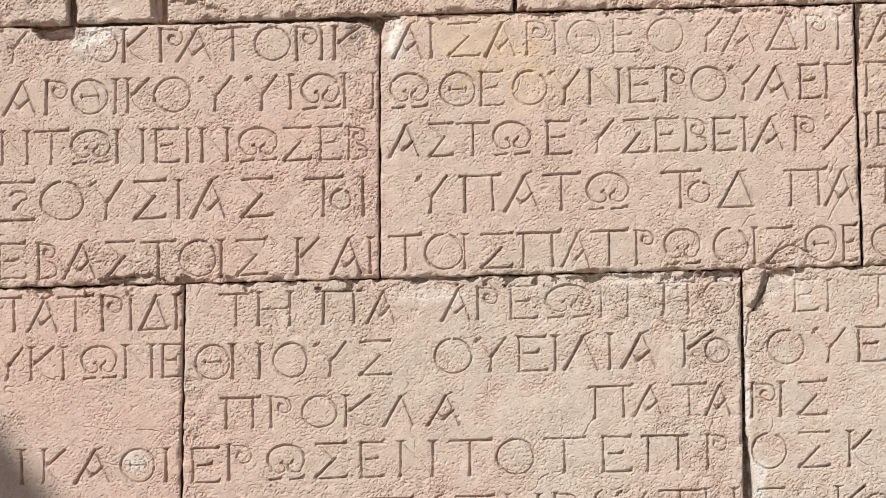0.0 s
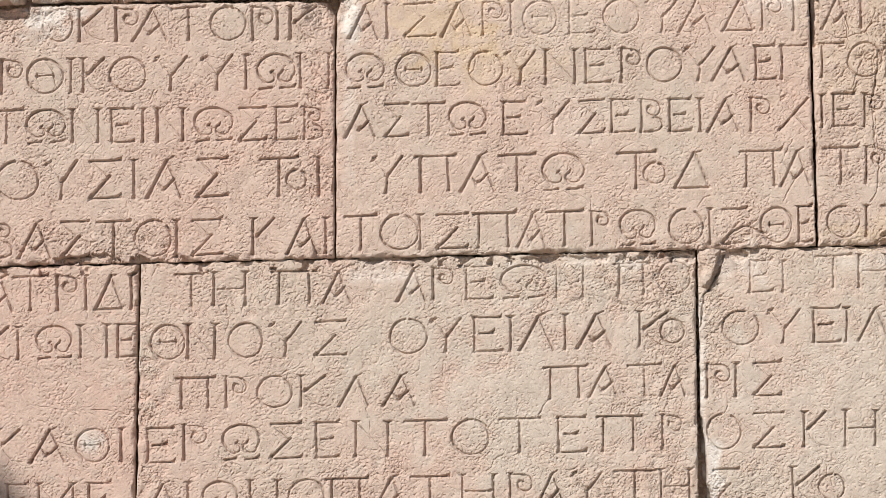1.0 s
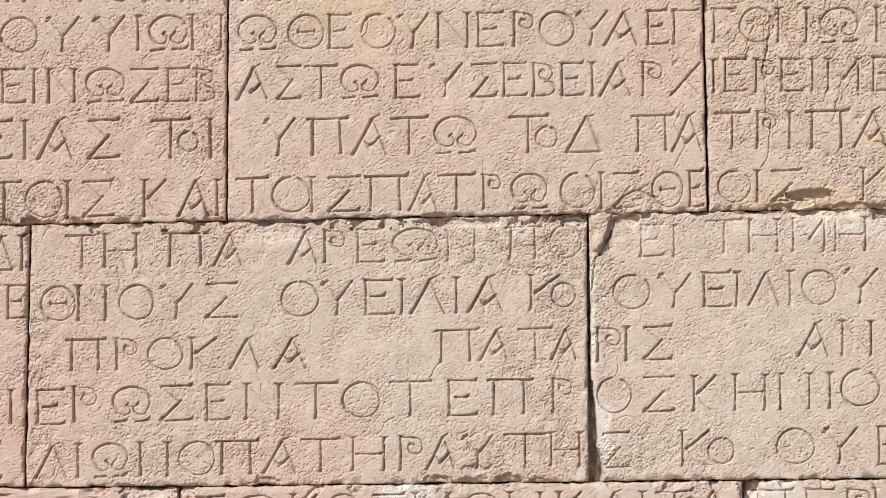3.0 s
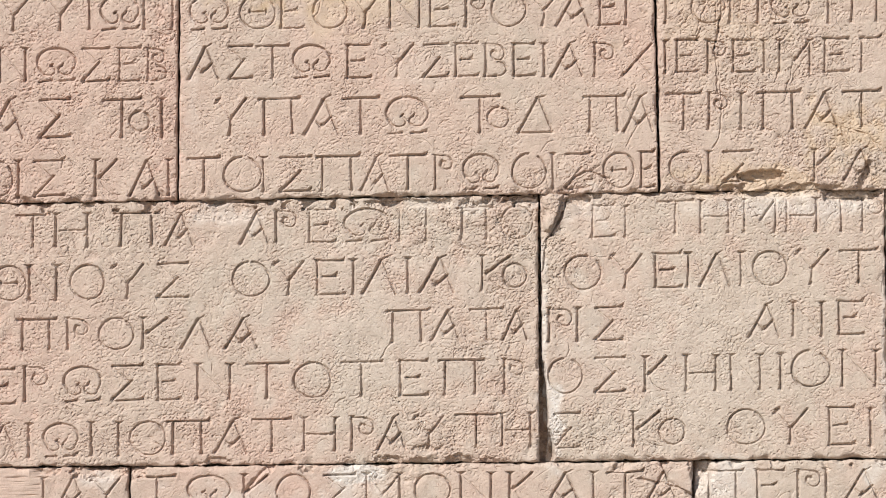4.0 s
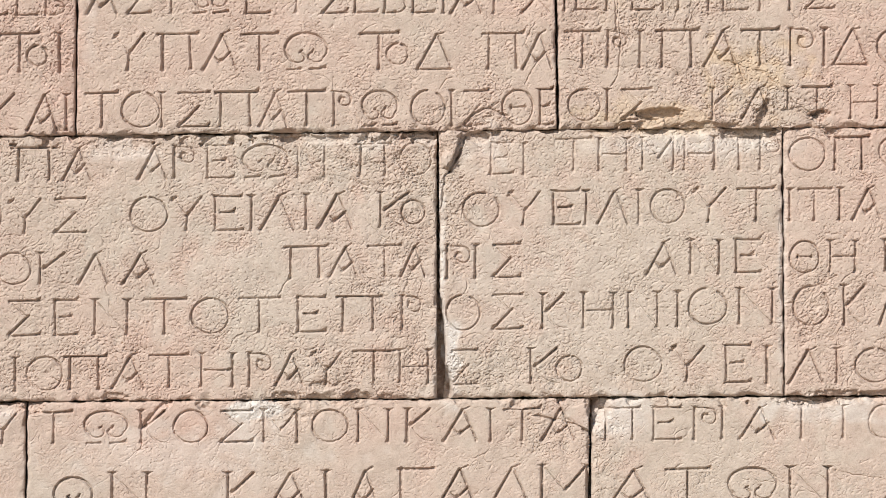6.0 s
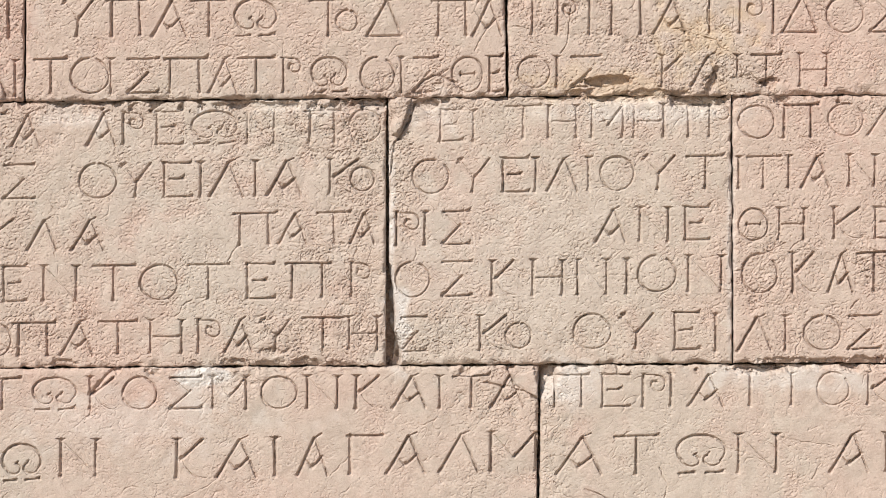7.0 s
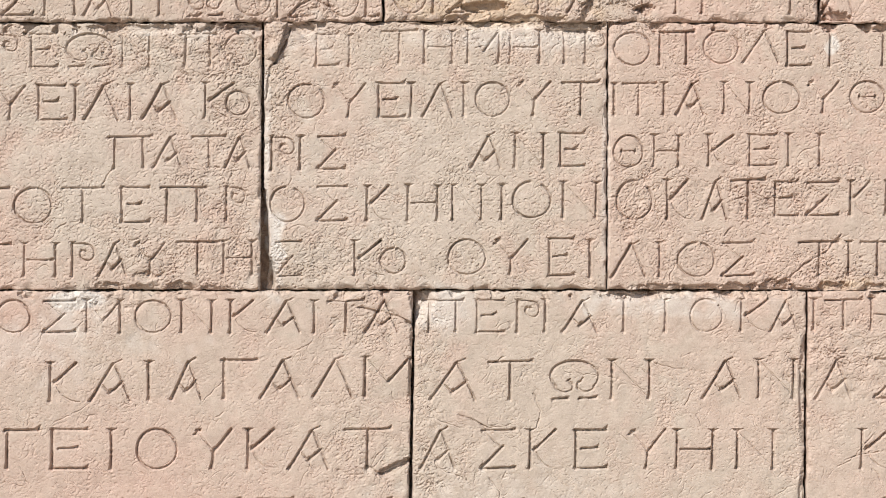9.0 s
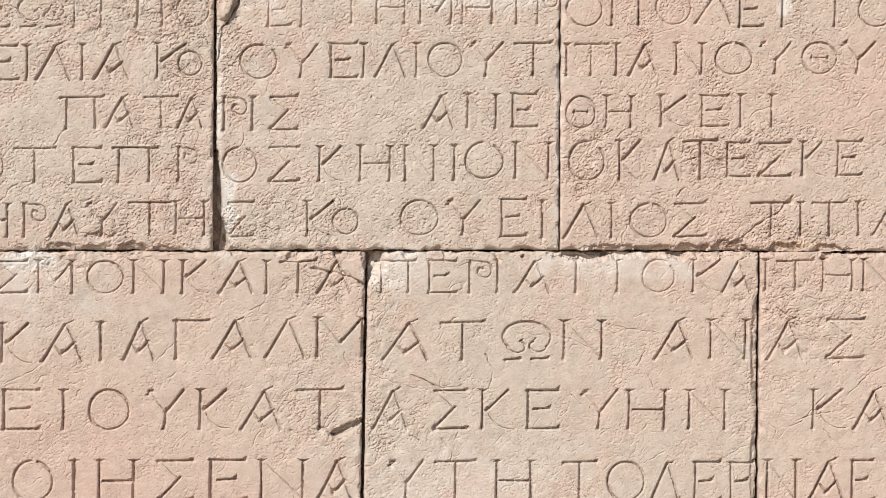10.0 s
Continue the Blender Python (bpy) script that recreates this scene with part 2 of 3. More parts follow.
        bar(box, (1, 0.05), (0.0, 1), 1.05, (1.2, 1.3)), bar(box, (0.1, 0.1), (0.95, 0.98), 0.3), bar(box, (0.05, 0.1), (0.2, 0.0), 0.8)
    elif ch in "ΗΝΜ":
        bar(box, (0, 0), (0, 1), 0.98, (1.3, 1.2)), bar(box, (1, 0), (1, 1), 0.98, (1.3, 1.2))
        serif(box, 0, 0), serif(box, 1, 0)
        if ch == "Η":
            bar(box, (0.1, 0.5), (0.93, 0.5), 0.72, (0.8, 1.2))
        elif ch == "Ν":
            bar(box, (0.04, 0.04), (0.97, 0.94), 0.26)
        else:
            bar(box, (0.04, 0.04), (0.5, 0.66), 0.3), bar(box, (0.96, 0.04), (0.52, 0.62), 0.95, (1.3, 0.7))
    elif ch == "Τ":
        bar(box, (0, 0.03), (1, 0.0), 0.92, (1.2, 1.5)), bar(box, (0.5, 0.02), (0.5, 1), 0.98, (0.9, 1.25))
    elif ch == "Γ":
        bar(box, (0.08, 0), (0.08, 1), 0.98, (1.1, 1.25)), bar(box, (0, 0.02), (1, 0.0), 0.88, (1.1, 1.5))
    elif ch == "Π":
        bar(box, (0, 0.02), (1, 0.0), 0.92, (1.3, 1.5))
        bar(box, (0.15, 0.02), (0.14, 1), 0.98, (0.9, 1.25)), bar(box, (0.80, 0.02), (0.82, 0.98), 0.98, (0.9, 1.2))


def carve(text, z_first, z_last, height, edges):
    """One carved line on one block: the letters, the height of its head at both ends, the letters' height and their sides."""
    mids = [(a + b) / 2 for a, b in zip(edges[::2], edges[1::2])]
    span = max(mids[-1] - mids[0], 1)
    for ch, m, a, b in zip(text, mids, edges[::2], edges[1::2]):
        letter(ch, (a + 1.2, b + 1.2, z_first - 1.3 + (z_last - z_first) * (m - mids[0]) / span, height))


carve("ΥΤΟΚΡΑΤΟΡΙΚ", 594, 591, 62, [-1258, -1199, -1167, -1114, -1087, -1031, -1018, -973, -949, -906, -919, -855, -845, -781, -772, -706, -693, -653, -647, -647, -622, -571])
carve("ΑΙΣΑΡΙΘΕΟΥΑΔΡΙΑ", 593, 598, 63, [-513, -460, -441, -441, -412, -351, -341, -286, -262, -224, -210, -210, -187, -125, -103, -56, -38, 28, 40, 101, 100, 160, 181, 239, 256, 293, 314, 314, 364, 416])
carve("ΑΡΘΙΚΟΥΥΙΩΝ", 497, 502, 64, [-1248, -1187, -1166, -1125, -1118, -1050, -1035, -1035, -1012, -971, -962, -894, -878, -816, -789, -731, -706, -706, -685, -614, -604, -551])
carve("ΩΘΕΟΥΝΕΡΟΥΑΕΓ", 500, 506, 63, [-519, -448, -426, -360, -350, -308, -290, -227, -221, -166, -146, -93, -74, -26, -6, 31, 41, 105, 110, 167, 161, 222, 241, 279, 288, 336])
carve("ΓΟΝΩ", 509, 508, 63, [361, 406, 413, 476, 485, 537, 563, 633])
carve("ΙΤΙ", 510, 512, 64, [667, 667, 683, 740, 757, 757])
carve("ΝΤΩΝΕΙΝΩΣΕΒ", 403, 403, 62, [-1251, -1203, -1188, -1126, -1119, -1046, -1033, -985, -961, -917, -900, -900, -873, -825, -804, -732, -721, -670, -652, -610, -597, -562])
carve("ΑΣΤΩΕΥΣΕΒΕΙΑΡΧ", 406, 410, 61, [-523, -467, -449, -404, -395, -335, -328, -259, -228, -183, -164, -104, -88, -39, -27, 17, 30, 71, 82, 123, 139, 139, 151, 210, 233, 270, 285, 338])
carve("ΙΕΡΕΙΜ", 414, 414, 60, [364, 364, 384, 426, 443, 478, 489, 531, 547, 547, 576, 632])
carve("ΕΓΙΣ", 417, 420, 63, [659, 706, 725, 765, 784, 784, 810, 868])
carve("ΞΟΥΣΙΑΣΤοΙ", 307, 309, 72, [-1255, -1191, -1178, -1098, -1084, -1024, -1004, -943, -918, -918, -895, -830, -802, -743, -680, -611, -632, -595, -571, -571])
carve("ΥΠΑΤΩΤοΔΠΑ", 308, 312, 67, [-473, -415, -392, -315, -308, -245, -236, -168, -155, -77, -16, 55, 34, 73, 89, 154, 212, 289, 285, 341])
carve("ΤΡΙΠΑΤΡΙΔ", 315, 322, 68, [365, 431, 445, 481, 505, 505, 534, 615, 623, 684, 695, 763, 786, 830, 849, 849, 863, 929])
carve("ΟΣ", 321, 323, 67, [947, 1016, 1025, 1089])
carve("ΕΒΑΣΤΟΙΣΚΑΙ", 192, 196, 67, [-1259, -1208, -1183, -1147, -1138, -1077, -1058, -1004, -989, -925, -917, -849, -839, -839, -813, -753, -695, -653, -633, -578, -559, -559])
carve("ΤΟΙΣΠΑΤΡΩΟΙΣΘΕ", 199, 206, 65, [-524, -464, -457, -387, -383, -383, -355, -295, -285, -204, -203, -151, -148, -80, -63, -31, -12, 54, 79, 142, 155, 155, 176, 223, 249, 306, 318, 344])
carve("ΟΙΣΚΑΙΤ", 207, 213, 58, [371, 431, 444, 444, 468, 526, 641, 681, 694, 750, 781, 781, 807, 864])
carve("ΗΓ", 215, 218, 61, [898, 948, 1111, 1147])
carve("ΠΑΤΡΙΔΙ", 91, 94, 65, [-1289, -1218, -1208, -1150, -1148, -1083, -1065, -1026, -1011, -1011, -995, -942, -926, -926])
carve("ΤΗΠΑΑΡΕΩΝΠΟ", 94, 107, 61, [-843, -782, -770, -711, -661, -576, -569, -515, -428, -375, -359, -321, -300, -249, -233, -149, -130, -81, -24, 44, 58, 117])
carve("ΕΙ", 107, 107, 58, [227, 270, 289, 289])
carve("ΤΗΜΗΤΡ", 116, 121, 61, [350, 416, 430, 481, 511, 568, 590, 644, 661, 722, 731, 768])
carve("ΟΠΟΛ", 118, 125, 61, [784, 851, 859, 934, 952, 1018, 1026, 1093])
carve("ΕΙΤΟ", 123, 127, 65, [1108, 1156, 1191, 1191, 1259, 1323, 1336, 1403])
carve("ΥΚΙΩΝΕ", -4, 0, 61, [-1274, -1215, -1200, -1155, -1140, -1140, -1105, -1039, -1022, -972, -952, -918])
carve("ΘΝΟΥΣΟΥΕΙ", -2, 8, 64, [-890, -826, -820, -769, -743, -680, -667, -607, -584, -524, -442, -373, -364, -310, -286, -233, -217, -217])
carve("ΛΙΑΚο", 10, 16, 65, [-201, -139, -115, -115, -95, -31, 23, 79, 61, 105])
carve("ΟΥΕΙΛΙΟΥΤ", 15, 25, 63, [176, 244, 260, 320, 343, 394, 405, 405, 425, 482, 504, 504, 526, 589, 604, 665, 687, 758])
carve("ΙΤΙΑΝΟΥΘΥ", 22, 33, 59, [785, 785, 801, 863, 878, 878, 901, 954, 992, 1040, 1065, 1134, 1150, 1209, 1230, 1295, 1305, 1368])
carve("ΠΡΟΚΛΑ", -100, -98, 58, [-843, -769, -749, -709, -691, -626, -609, -560, -539, -483, -457, -397])
carve("ΠΑΤΑ", -86, -83, 58, [-156, -75, -73, -20, 0, 62, 59, 106])
carve("ΡΙΣΑΝΕ", -83, -72, 62, [147, 191, 200, 200, 230, 283, 517, 574, 601, 653, 684, 732])
carve("ΘΗΚΕΝ", -75, -69, 59, [785, 840, 861, 908, 964, 1013, 1040, 1093, 1116, 1174])
carve("ΙΚΑΘΙ", -195, -194, 62, [-1220, -1220, -1178, -1136, -1120, -1054, -1032, -969, -947, -947])
carve("ΕΡ", -194, -189, 65, [-899, -847, -828, -785])
carve("ΩΣΕΝΤΟΤΕΠΡ", -189, -177, 65, [-756, -687, -669, -609, -582, -538, -507, -447, -416, -338, -328, -259, -240, -164, -132, -78, -59, 25, 64, 100])
carve("ΟΣΚΗΝΙ", -176, -169, 65, [145, 208, 229, 288, 325, 367, 402, 457, 485, 538, 577, 577])
carve("ΟΝ", -163, -163, 67, [597, 668, 692, 754])
carve("ΟΚΑΤ", -159, -155, 73, [792, 858, 887, 929, 952, 999, 1007, 1072])
carve("ΕΣΚΕ", -159, -155, 64, [1090, 1135, 1148, 1212, 1234, 1274, 1300, 1347])
carve("ΕΜ", -297, -296, 63, [-1163, -1121, -1102, -1038])
carve("Ε", -296, -296, 63, [-1010, -966])
carve("ΛΙΩΝΟΠΑΤΗΡΑΥΤΗ", -297, -278, 62, [-904, -844, -821, -821, -794, -730, -705, -655, -633, -567, -564, -485, -478, -416, -405, -333, -309, -251, -221, -178, -174, -121, -107, -49, -27, 50, 59, 112])
carve("ΣΚοΟΥ", -278, -271, 65, [153, 204, 303, 354, 351, 398, 477, 547, 563, 626])
carve("ΕΙ", -269, -271, 70, [665, 714, 743, 743])
carve("ΛΙΟΣΤΙΤΙΑ", -276, -267, 64, [783, 848, 874, 874, 909, 978, 989, 1053, 1139, 1214, 1232, 1232, 1254, 1321, 1343, 1343, 1368, 1432])
carve("Υ", -393, -393, 61, [-707, -649])
carve("ΤΩΚΟΣΜΟΝΚΑΙΤΑ", -393, -386, 60, [-618, -550, -527, -447, -421, -374, -361, -298, -277, -214, -193, -132, -104, -38, -18, 38, 73, 117, 139, 202, 228, 228, 253, 322, 322, 385])
carve("ΠΕΡΙΑΙΙΟΚΑ", -385, -379, 61, [432, 508, 530, 583, 609, 651, 661, 661, 692, 758, 810, 810, 887, 887, 934, 994, 1031, 1084, 1084, 1138])
carve("ΙΤΗΝ", -379, -376, 59, [1167, 1167, 1189, 1259, 1277, 1332, 1354, 1410])
carve("ΩΝ", -516, -507, 68, [-583, -512, -475, -410])
carve("ΚΑΙΑΓΑΛΜ", -507, -493, 72, [-260, -209, -188, -112, -78, -78, -38, 20, 57, 123, 128, 201, 226, 300, 325, 409])
carve("ΑΤΩΝΑΝ", -500, -493, 72, [445, 530, 555, 638, 672, 762, 787, 858, 958, 1031, 1065, 1132])
carve("ΑΣ", -492, -490, 75, [1171, 1241, 1282, 1358])
carve("ΝΑ", -396, -393, 60, [-853, -795, -772, -716])
carve("ΛΟΓ", -634, -631, 71, [-533, -468, -433, -367, -343, -280])
carve("Λ", 223, 223, 64, [1172, 1231])
carve("Ν", 600, 600, 63, [438, 493])
carve("ΕΙΟΥΚΑΤ", -630, -627, 74, [-258, -190, -146, -146, -99, -25, 7, 77, 107, 158, 182, 257, 287, 373])
carve("ΑΣΚΕΥΗΝ", -628, -626, 73, [428, 494, 541, 606, 635, 686, 718, 780, 821, 891, 912, 980, 1026, 1094])
carve("ΚΑ", -624, -623, 74, [1263, 1321, 1339, 1406])
carve("ΟΙΗΣΕΝΑ", -762, -759, 76, [-239, -166, -126, -126, -79, -15, 25, 94, 125, 194, 222, 300, 325, 391])
carve("ΥΤΗΤΟΔΕΕ", -760, -762, 74, [461, 526, 548, 624, 663, 728, 788, 853, 873, 943, 953, 1009, 1037, 1089, 1106, 1153])
carve("ΝΑΕ", -758, -758, 76, [1177, 1231, 1255, 1322, 1338, 1381])



def worn(x, z, rx, rz, amount):
    """Letters rubbed shallow."""
    win = window(x - rx * 1.4, x + rx * 1.4, z - rz * 1.4, z + rz * 1.4)
    if win:
        sl, gx, gz = win
        k = np.clip(1.4 - np.hypot((gx - x) / rx, (gz - z) / rz) - 0.1 * N26[sl], 0, 1)
        cut[sl] *= 1 - amount * k


worn(-60, 570, 420, 50, 0.45), worn(-1140, 560, 75, 40, 0.85), worn(300, 80, 130, 60, 0.45), worn(-60, 75, 190, 50, 0.3), worn(560, 90, 220, 40, 0.3)
worn(200, 165, 34, 36, 0.75), worn(0, 260, 330, 60, 0.15), worn(900, -410, 130, 50, 0.4), worn(560, 170, 120, 50, 0.35), worn(1260, -560, 120, 60, 0.3), worn(640, -490, 60, 60, 0.25)
relief -= cut * np.clip(0.92 + 0.12 * N90, 0.6, 1.15)


def course(x, z):
    """Which course of stones a place belongs to."""
    return ((z > 598 + 0.0117 * (x + 1257)) * 1 + (z > 107 + 0.0143 * (x + 1257)) + (z > -375.5 + 0.0066 * (x + 630)))


def chip(x, z, rx, rz, deep, turn=0, sharp=0.5, only=(-9999, 9999), rugged=1.0):
    """A broken-out hollow, kept to its own course and, where given, to one side of a joint."""
    r = max(rx, rz) * 1.5
    win = window(x - r, x + r, z - r, z + r)
    if not win:
        return
    sl, gx, gz = win
    c, s = math.cos(radians(turn)), math.sin(radians(turn))
    d = np.hypot((c * (gx - x) + s * (gz - z)) / rx, (-s * (gx - x) + c * (gz - z)) / rz)
    d = d + rugged * (0.13 * N26[sl] + 0.07 * N9[sl] + 0.04 * N5[sl] + 0.02 * N3[sl])
    k = np.clip((1 - d) / (sharp * 0.65), 0, 1) * (course(gx, gz) == course(x, z)) * (gx > only[0]) * (gx < only[1])
    relief[sl] -= deep * k * k * (3 - 2 * k) * (1 + 0.10 * N26[sl]) + k * (0.45 * N26[sl] + 0.25 * N9[sl] + 0.15 * N5[sl])


def rough(x, z, rx, rz, amount):
    """A weathered, flaking area."""
    r = 1.5
    win = window(x - rx * r, x + rx * r, z - rz * r, z + rz * r)
    if not win:
        return
    sl, gx, gz = win
    k = np.clip(1.25 - np.hypot((gx - x) / rx, (gz - z) / rz) - 0.15 * N26[sl], 0, 1) * amount
    relief[sl] += k * (0.6 * N26[sl] + 0.12 * N9[sl] + 0.08 * N5[sl] + 0.06 * N3[sl] - 0.6 * pits[sl] - 0.45 * scales[sl] - 0.8 * np.exp(-(FISSURE[sl] * 8) ** 2) - 0.8 * np.exp(-(WHERE[sl] * 9) ** 2) - 0.6 * np.clip(PORE[sl] - 0.7, 0, 1.0))
    wear[sl] = np.clip(wear[sl] + 0.45 * k, 0, 1)


def crack(points, width=3.0, steep=2.2):
    rnd = random.Random(len(points) * 7 + int(points[0][0]))
    fine = [points[0]]
    for a, b in zip(points, points[1:]):
        n = max(1, int(math.hypot(b[0] - a[0], b[1] - a[1]) / 7))
        fine += [(a[0] + (b[0] - a[0]) * k / n + rnd.uniform(-1.6, 1.6), a[1] + (b[1] - a[1]) * k / n + rnd.uniform(-1.6, 1.6)) for k in range(1, n + 1)]
    xs, zs = [p[0] for p in fine], [p[1] for p in fine]
    win = window(min(xs) - 30, max(xs) + 30, min(zs) - 30, max(zs) + 30)
    if not win:
        return
    sl = win[0]
    before = cut[sl].copy()
    cut[sl] = 0
    groove(fine, [width * rnd.uniform(0.6, 1.3) for _ in fine], steep, 14)
    relief[sl] -= cut[sl]
    cut[sl] = before


# chips and breaks, course by course
chip(-1150, 594, 42, 25, 40, -8, 0.3, (-9999, 9999), 0.4), chip(-1076, 592, 40, 26, 8, 0, 0.9)
chip(-530, 605, 78, 82, 20, 0, 0.7, (-9999, -537), 0.25), chip(-540, 605, 46, 68, 14, 0, 0.5, (-537, 9999), 0.25), chip(-538, 606, 24, 50, 30, 0, 1.2, (-9999, -537), 0.3), chip(-538, 606, 12, 40, 30, 0, 1.0, (-537, 9999), 0.3)
chip(-1000, 119, 62, 13, 12), chip(-905, 113, 24, 16, 16), chip(-1040, 118, 26, 12, 9)
chip(-468, 116, 16, 10, 14), chip(-440, 118, 60, 6, 8)
chip(205, 147, 30, 14, 5, 30, 0.9), crack([(180, 140), (190, 154), (206, 165), (225, 170), (240, 164), (254, 156)], 7, 2.0), crack([(227, 170), (243, 181)], 4)
chip(270, 608, 70, 22, 9), chip(-330, 606, 150, 10, 8)
chip(538, 160, 54, 12, 19, 3, 0.4, (-9999, 9999), 0.6), chip(505, 140, 60, 10, 8, 5, 0.7), crack([(462, 140), (485, 155), (503, 171)], 5), chip(735, 160, 10, 40, 15, -22, 0.7, (-9999, 9999), 0.6), chip(792, 150, 60, 30, 5, -15, 0.8), crack([(800, 144), (826, 158), (846, 168)], 8)
chip(842, 158, 20, 12, 12), chip(620, 138, 70, 9, 8)
chip(-455, 100, 70, 20, 3, 0, 0.4), chip(-100, 112, 120, 9, 9), chip(60, 110, 70, 11, 6), chip(204, 117, 28, 14, 12, 0, 0.5, (131, 999), 0.5), chip(108, 122, 36, 13, 15, 0, 0.5, (-999, 130), 0.6)
chip(712, 128, 68, 22, 20, 0, 0.5, (0, 772), 0.4), chip(560, 128, 90, 10, 8, 0, 0.6, (-9999, 9999), 0.5), chip(450, 127, 60, 9, 7, 0, 0.6, (-9999, 9999), 0.5)
chip(132, -205, 9, 26, 20, 0, 0.3, (130, 999), 0.3), chip(132, -290, 14, 96, 34, 0, 0.2, (130, 999), 0.2), chip(134, -350, 24, 52, 34, 0, 0.25, (130, 999), 0.2)
chip(-150, -370, 28, 14, 9), chip(-98, -368, 18, 9, 6), chip(-22, -370, 34, 17, 10), chip(34, -368, 18, 9, 6), chip(-470, -370, 30, 12, 7), chip(-80, -345, 30, 10, 5)
chip(950, -364, 40, 12, 8), chip(1020, -363, 34, 14, 9), chip(1095, -362, 44, 18, 11), chip(1210, -360, 40, 16, 10), chip(1290, -362, 34, 14, 9), chip(880, -360, 60, 8, 7)
chip(-620, -385, 20, 20, 12), chip(-690, -385, 60, 16, 12)
chip(-150, -402, 70, 30, 4, 0, 0.9), chip(416, -372, 44, 62, 30, 0, 0.8, (416, 9999), 0.25), chip(412, -384, 10, 24, 10, 0, 0.6, (-999, 416), 0.3), chip(362, -373, 10, 9, 14, 0, 0.4)
chip(832, -368, 46, 15, 16, 0, 0.4), chip(930, -368, 110, 10, 10, 0, 0.5), chip(1010, -370, 40, 12, 6), chip(1060, -372, 30, 12, 8), chip(820, -378, 60, 8, 7)
chip(384, -700, 44, 10, 12, 22, 0.5, (0, 412))
chip(1152, -545, 12, 130, 6, 0, 0.9, (-9999, 1156), 0.3), chip(1152, -770, 10, 90, 6, 0, 0.9, (-9999, 1156), 0.3)
chip(-950, 640, 20, 60, 26, 8, 0.5, (-9999, -941), 0.3), chip(-890, 622, 60, 34, 8, 0, 0.6, (-936, 9999)), chip(0, 632, 110, 24, 8), rough(0, 650, 130, 40, 1.2), rough(-600, 650, 330, 40, 0.8), rough(-1200, 650, 90, 50, 1.2)
chip(-150, 604, 120, 9, 7), chip(100, 605, 110, 8, 6)
crack([(181, 120), (173, 92), (162, 70), (152, 52)], 6.0, 4.0), crack([(152, 52), (143, 44), (141, 12), (135, -20)], 6, 2.4)
crack([(655, 262), (689, 253), (742, 237), (773, 198), (826, 161), (847, 156)], 3.4)
crack([(458, 480), (462, 392), (464, 339), (470, 297), (466, 234), (452, 212)], 3.6)
crack([(585, 300), (605, 350), (626, 384)], 3.0), crack([(520, 420), (500, 455), (512, 520)], 2.6)
crack([(690, 250), (694, 236), (700, 225)], 4), crack([(775, 300), (772, 255), (776, 226)], 2.4)
crack([(1218, -258), (1193, -289), (1161, -307), (1113, -342), (1095, -353)], 6, 2.0)
crack([(-144, -146), (-156, -158), (-166, -176)], 5, 1.8)
crack([(311, -401), (354, -409), (391, -419), (417, -437)], 6, 2.4), crack([(355, -374), (364, -396), (377, -413)], 5, 2.4)
crack([(330, -697), (357, -713), (372, -706), (414, -686)], 7, 1.8)
crack([(-760, 210), (-735, 190), (-745, 172)], 2.2), crack([(310, 330), (290, 290), (318, 250)], 2.6), crack([(240, 480), (262, 440)], 2)
crack([(900, 60), (940, 40), (985, 52)], 2.2), crack([(1000, -200), (1050, -180), (1085, -196)], 2.6), crack([(1190, -470), (1240, -500), (1300, -480)], 2.4)
crack([(-378, -380), (-400, -402), (-420, -424)], 12, 1.5), crack([(500, -600), (560, -625), (600, -618)], 3.2), crack([(700, -520), (800, -530), (860, -556)], 1.8)
crack([(-700, 160), (-640, 150)], 2), crack([(-1240, 450), (-1190, 395)], 2.2), crack([(-1120, -150), (-1040, -160), (-990, -150)], 2)
crack([(374, 528), (393, 517), (414, 519), (445, 527), (461, 545)], 3), crack([(414, 572), (410, 546), (414, 519)], 2.6), crack([(466, 566), (454, 540), (445, 527)], 4)
crack([(485, 524), (478, 482), (465, 451), (463, 420), (454, 394)], 5, 1.8), crack([(413, 462), (392, 436)], 2.4), crack([(431, 436), (418, 404)], 4)
crack([(471, 493), (468, 462), (462, 425), (457, 394), (460, 352), (462, 315)], 5, 1.9), crack([(577, 362), (569, 336)], 3), crack([(601, 367), (596, 341), (588, 320)], 4)
crack([(729, 309), (724, 277), (734, 251)], 3.5), crack([(442, 488), (429, 446), (422, 425)], 3), crack([(-1003, -161), (-960, -161), (-931, -170)], 2.6), crack([(-255, -621), (-203, -595), (-187, -582)], 2)
crack([(980, -743), (943, -764)], 2.4), crack([(524, -608), (548, -622), (566, -636)], 4), crack([(640, -560), (655, -592), (648, -628)], 3), crack([(450, -690), (478, -708), (520, -722)], 3), crack([(850, -496), (905, -512), (960, -518)], 2.4), crack([(560, -720), (580, -745), (576, -770)], 2.6), crack([(1190, -455), (1225, -440), (1262, -452)], 2.6), crack([(1232, -683), (1264, -673), (1296, -667)], 3), crack([(1285, -635), (1242, -683), (1221, -694)], 2.6), crack([(1328, -635), (1371, -592), (1401, -581)], 2.6), crack([(429, -601), (461, -612), (520, -627)], 2.2)
crack([(328, 278), (315, 258), (291, 216)], 3.4), crack([(-654, 250), (-668, 234)], 3), crack([(-135, 453), (-88, 436), (-45, 457)], 2), crack([(821, -166), (874, -140)], 3), crack([(779, -193), (800, -188)], 4), crack([(1013, -245), (997, -261)], 4)
FLAW = random.Random(21)
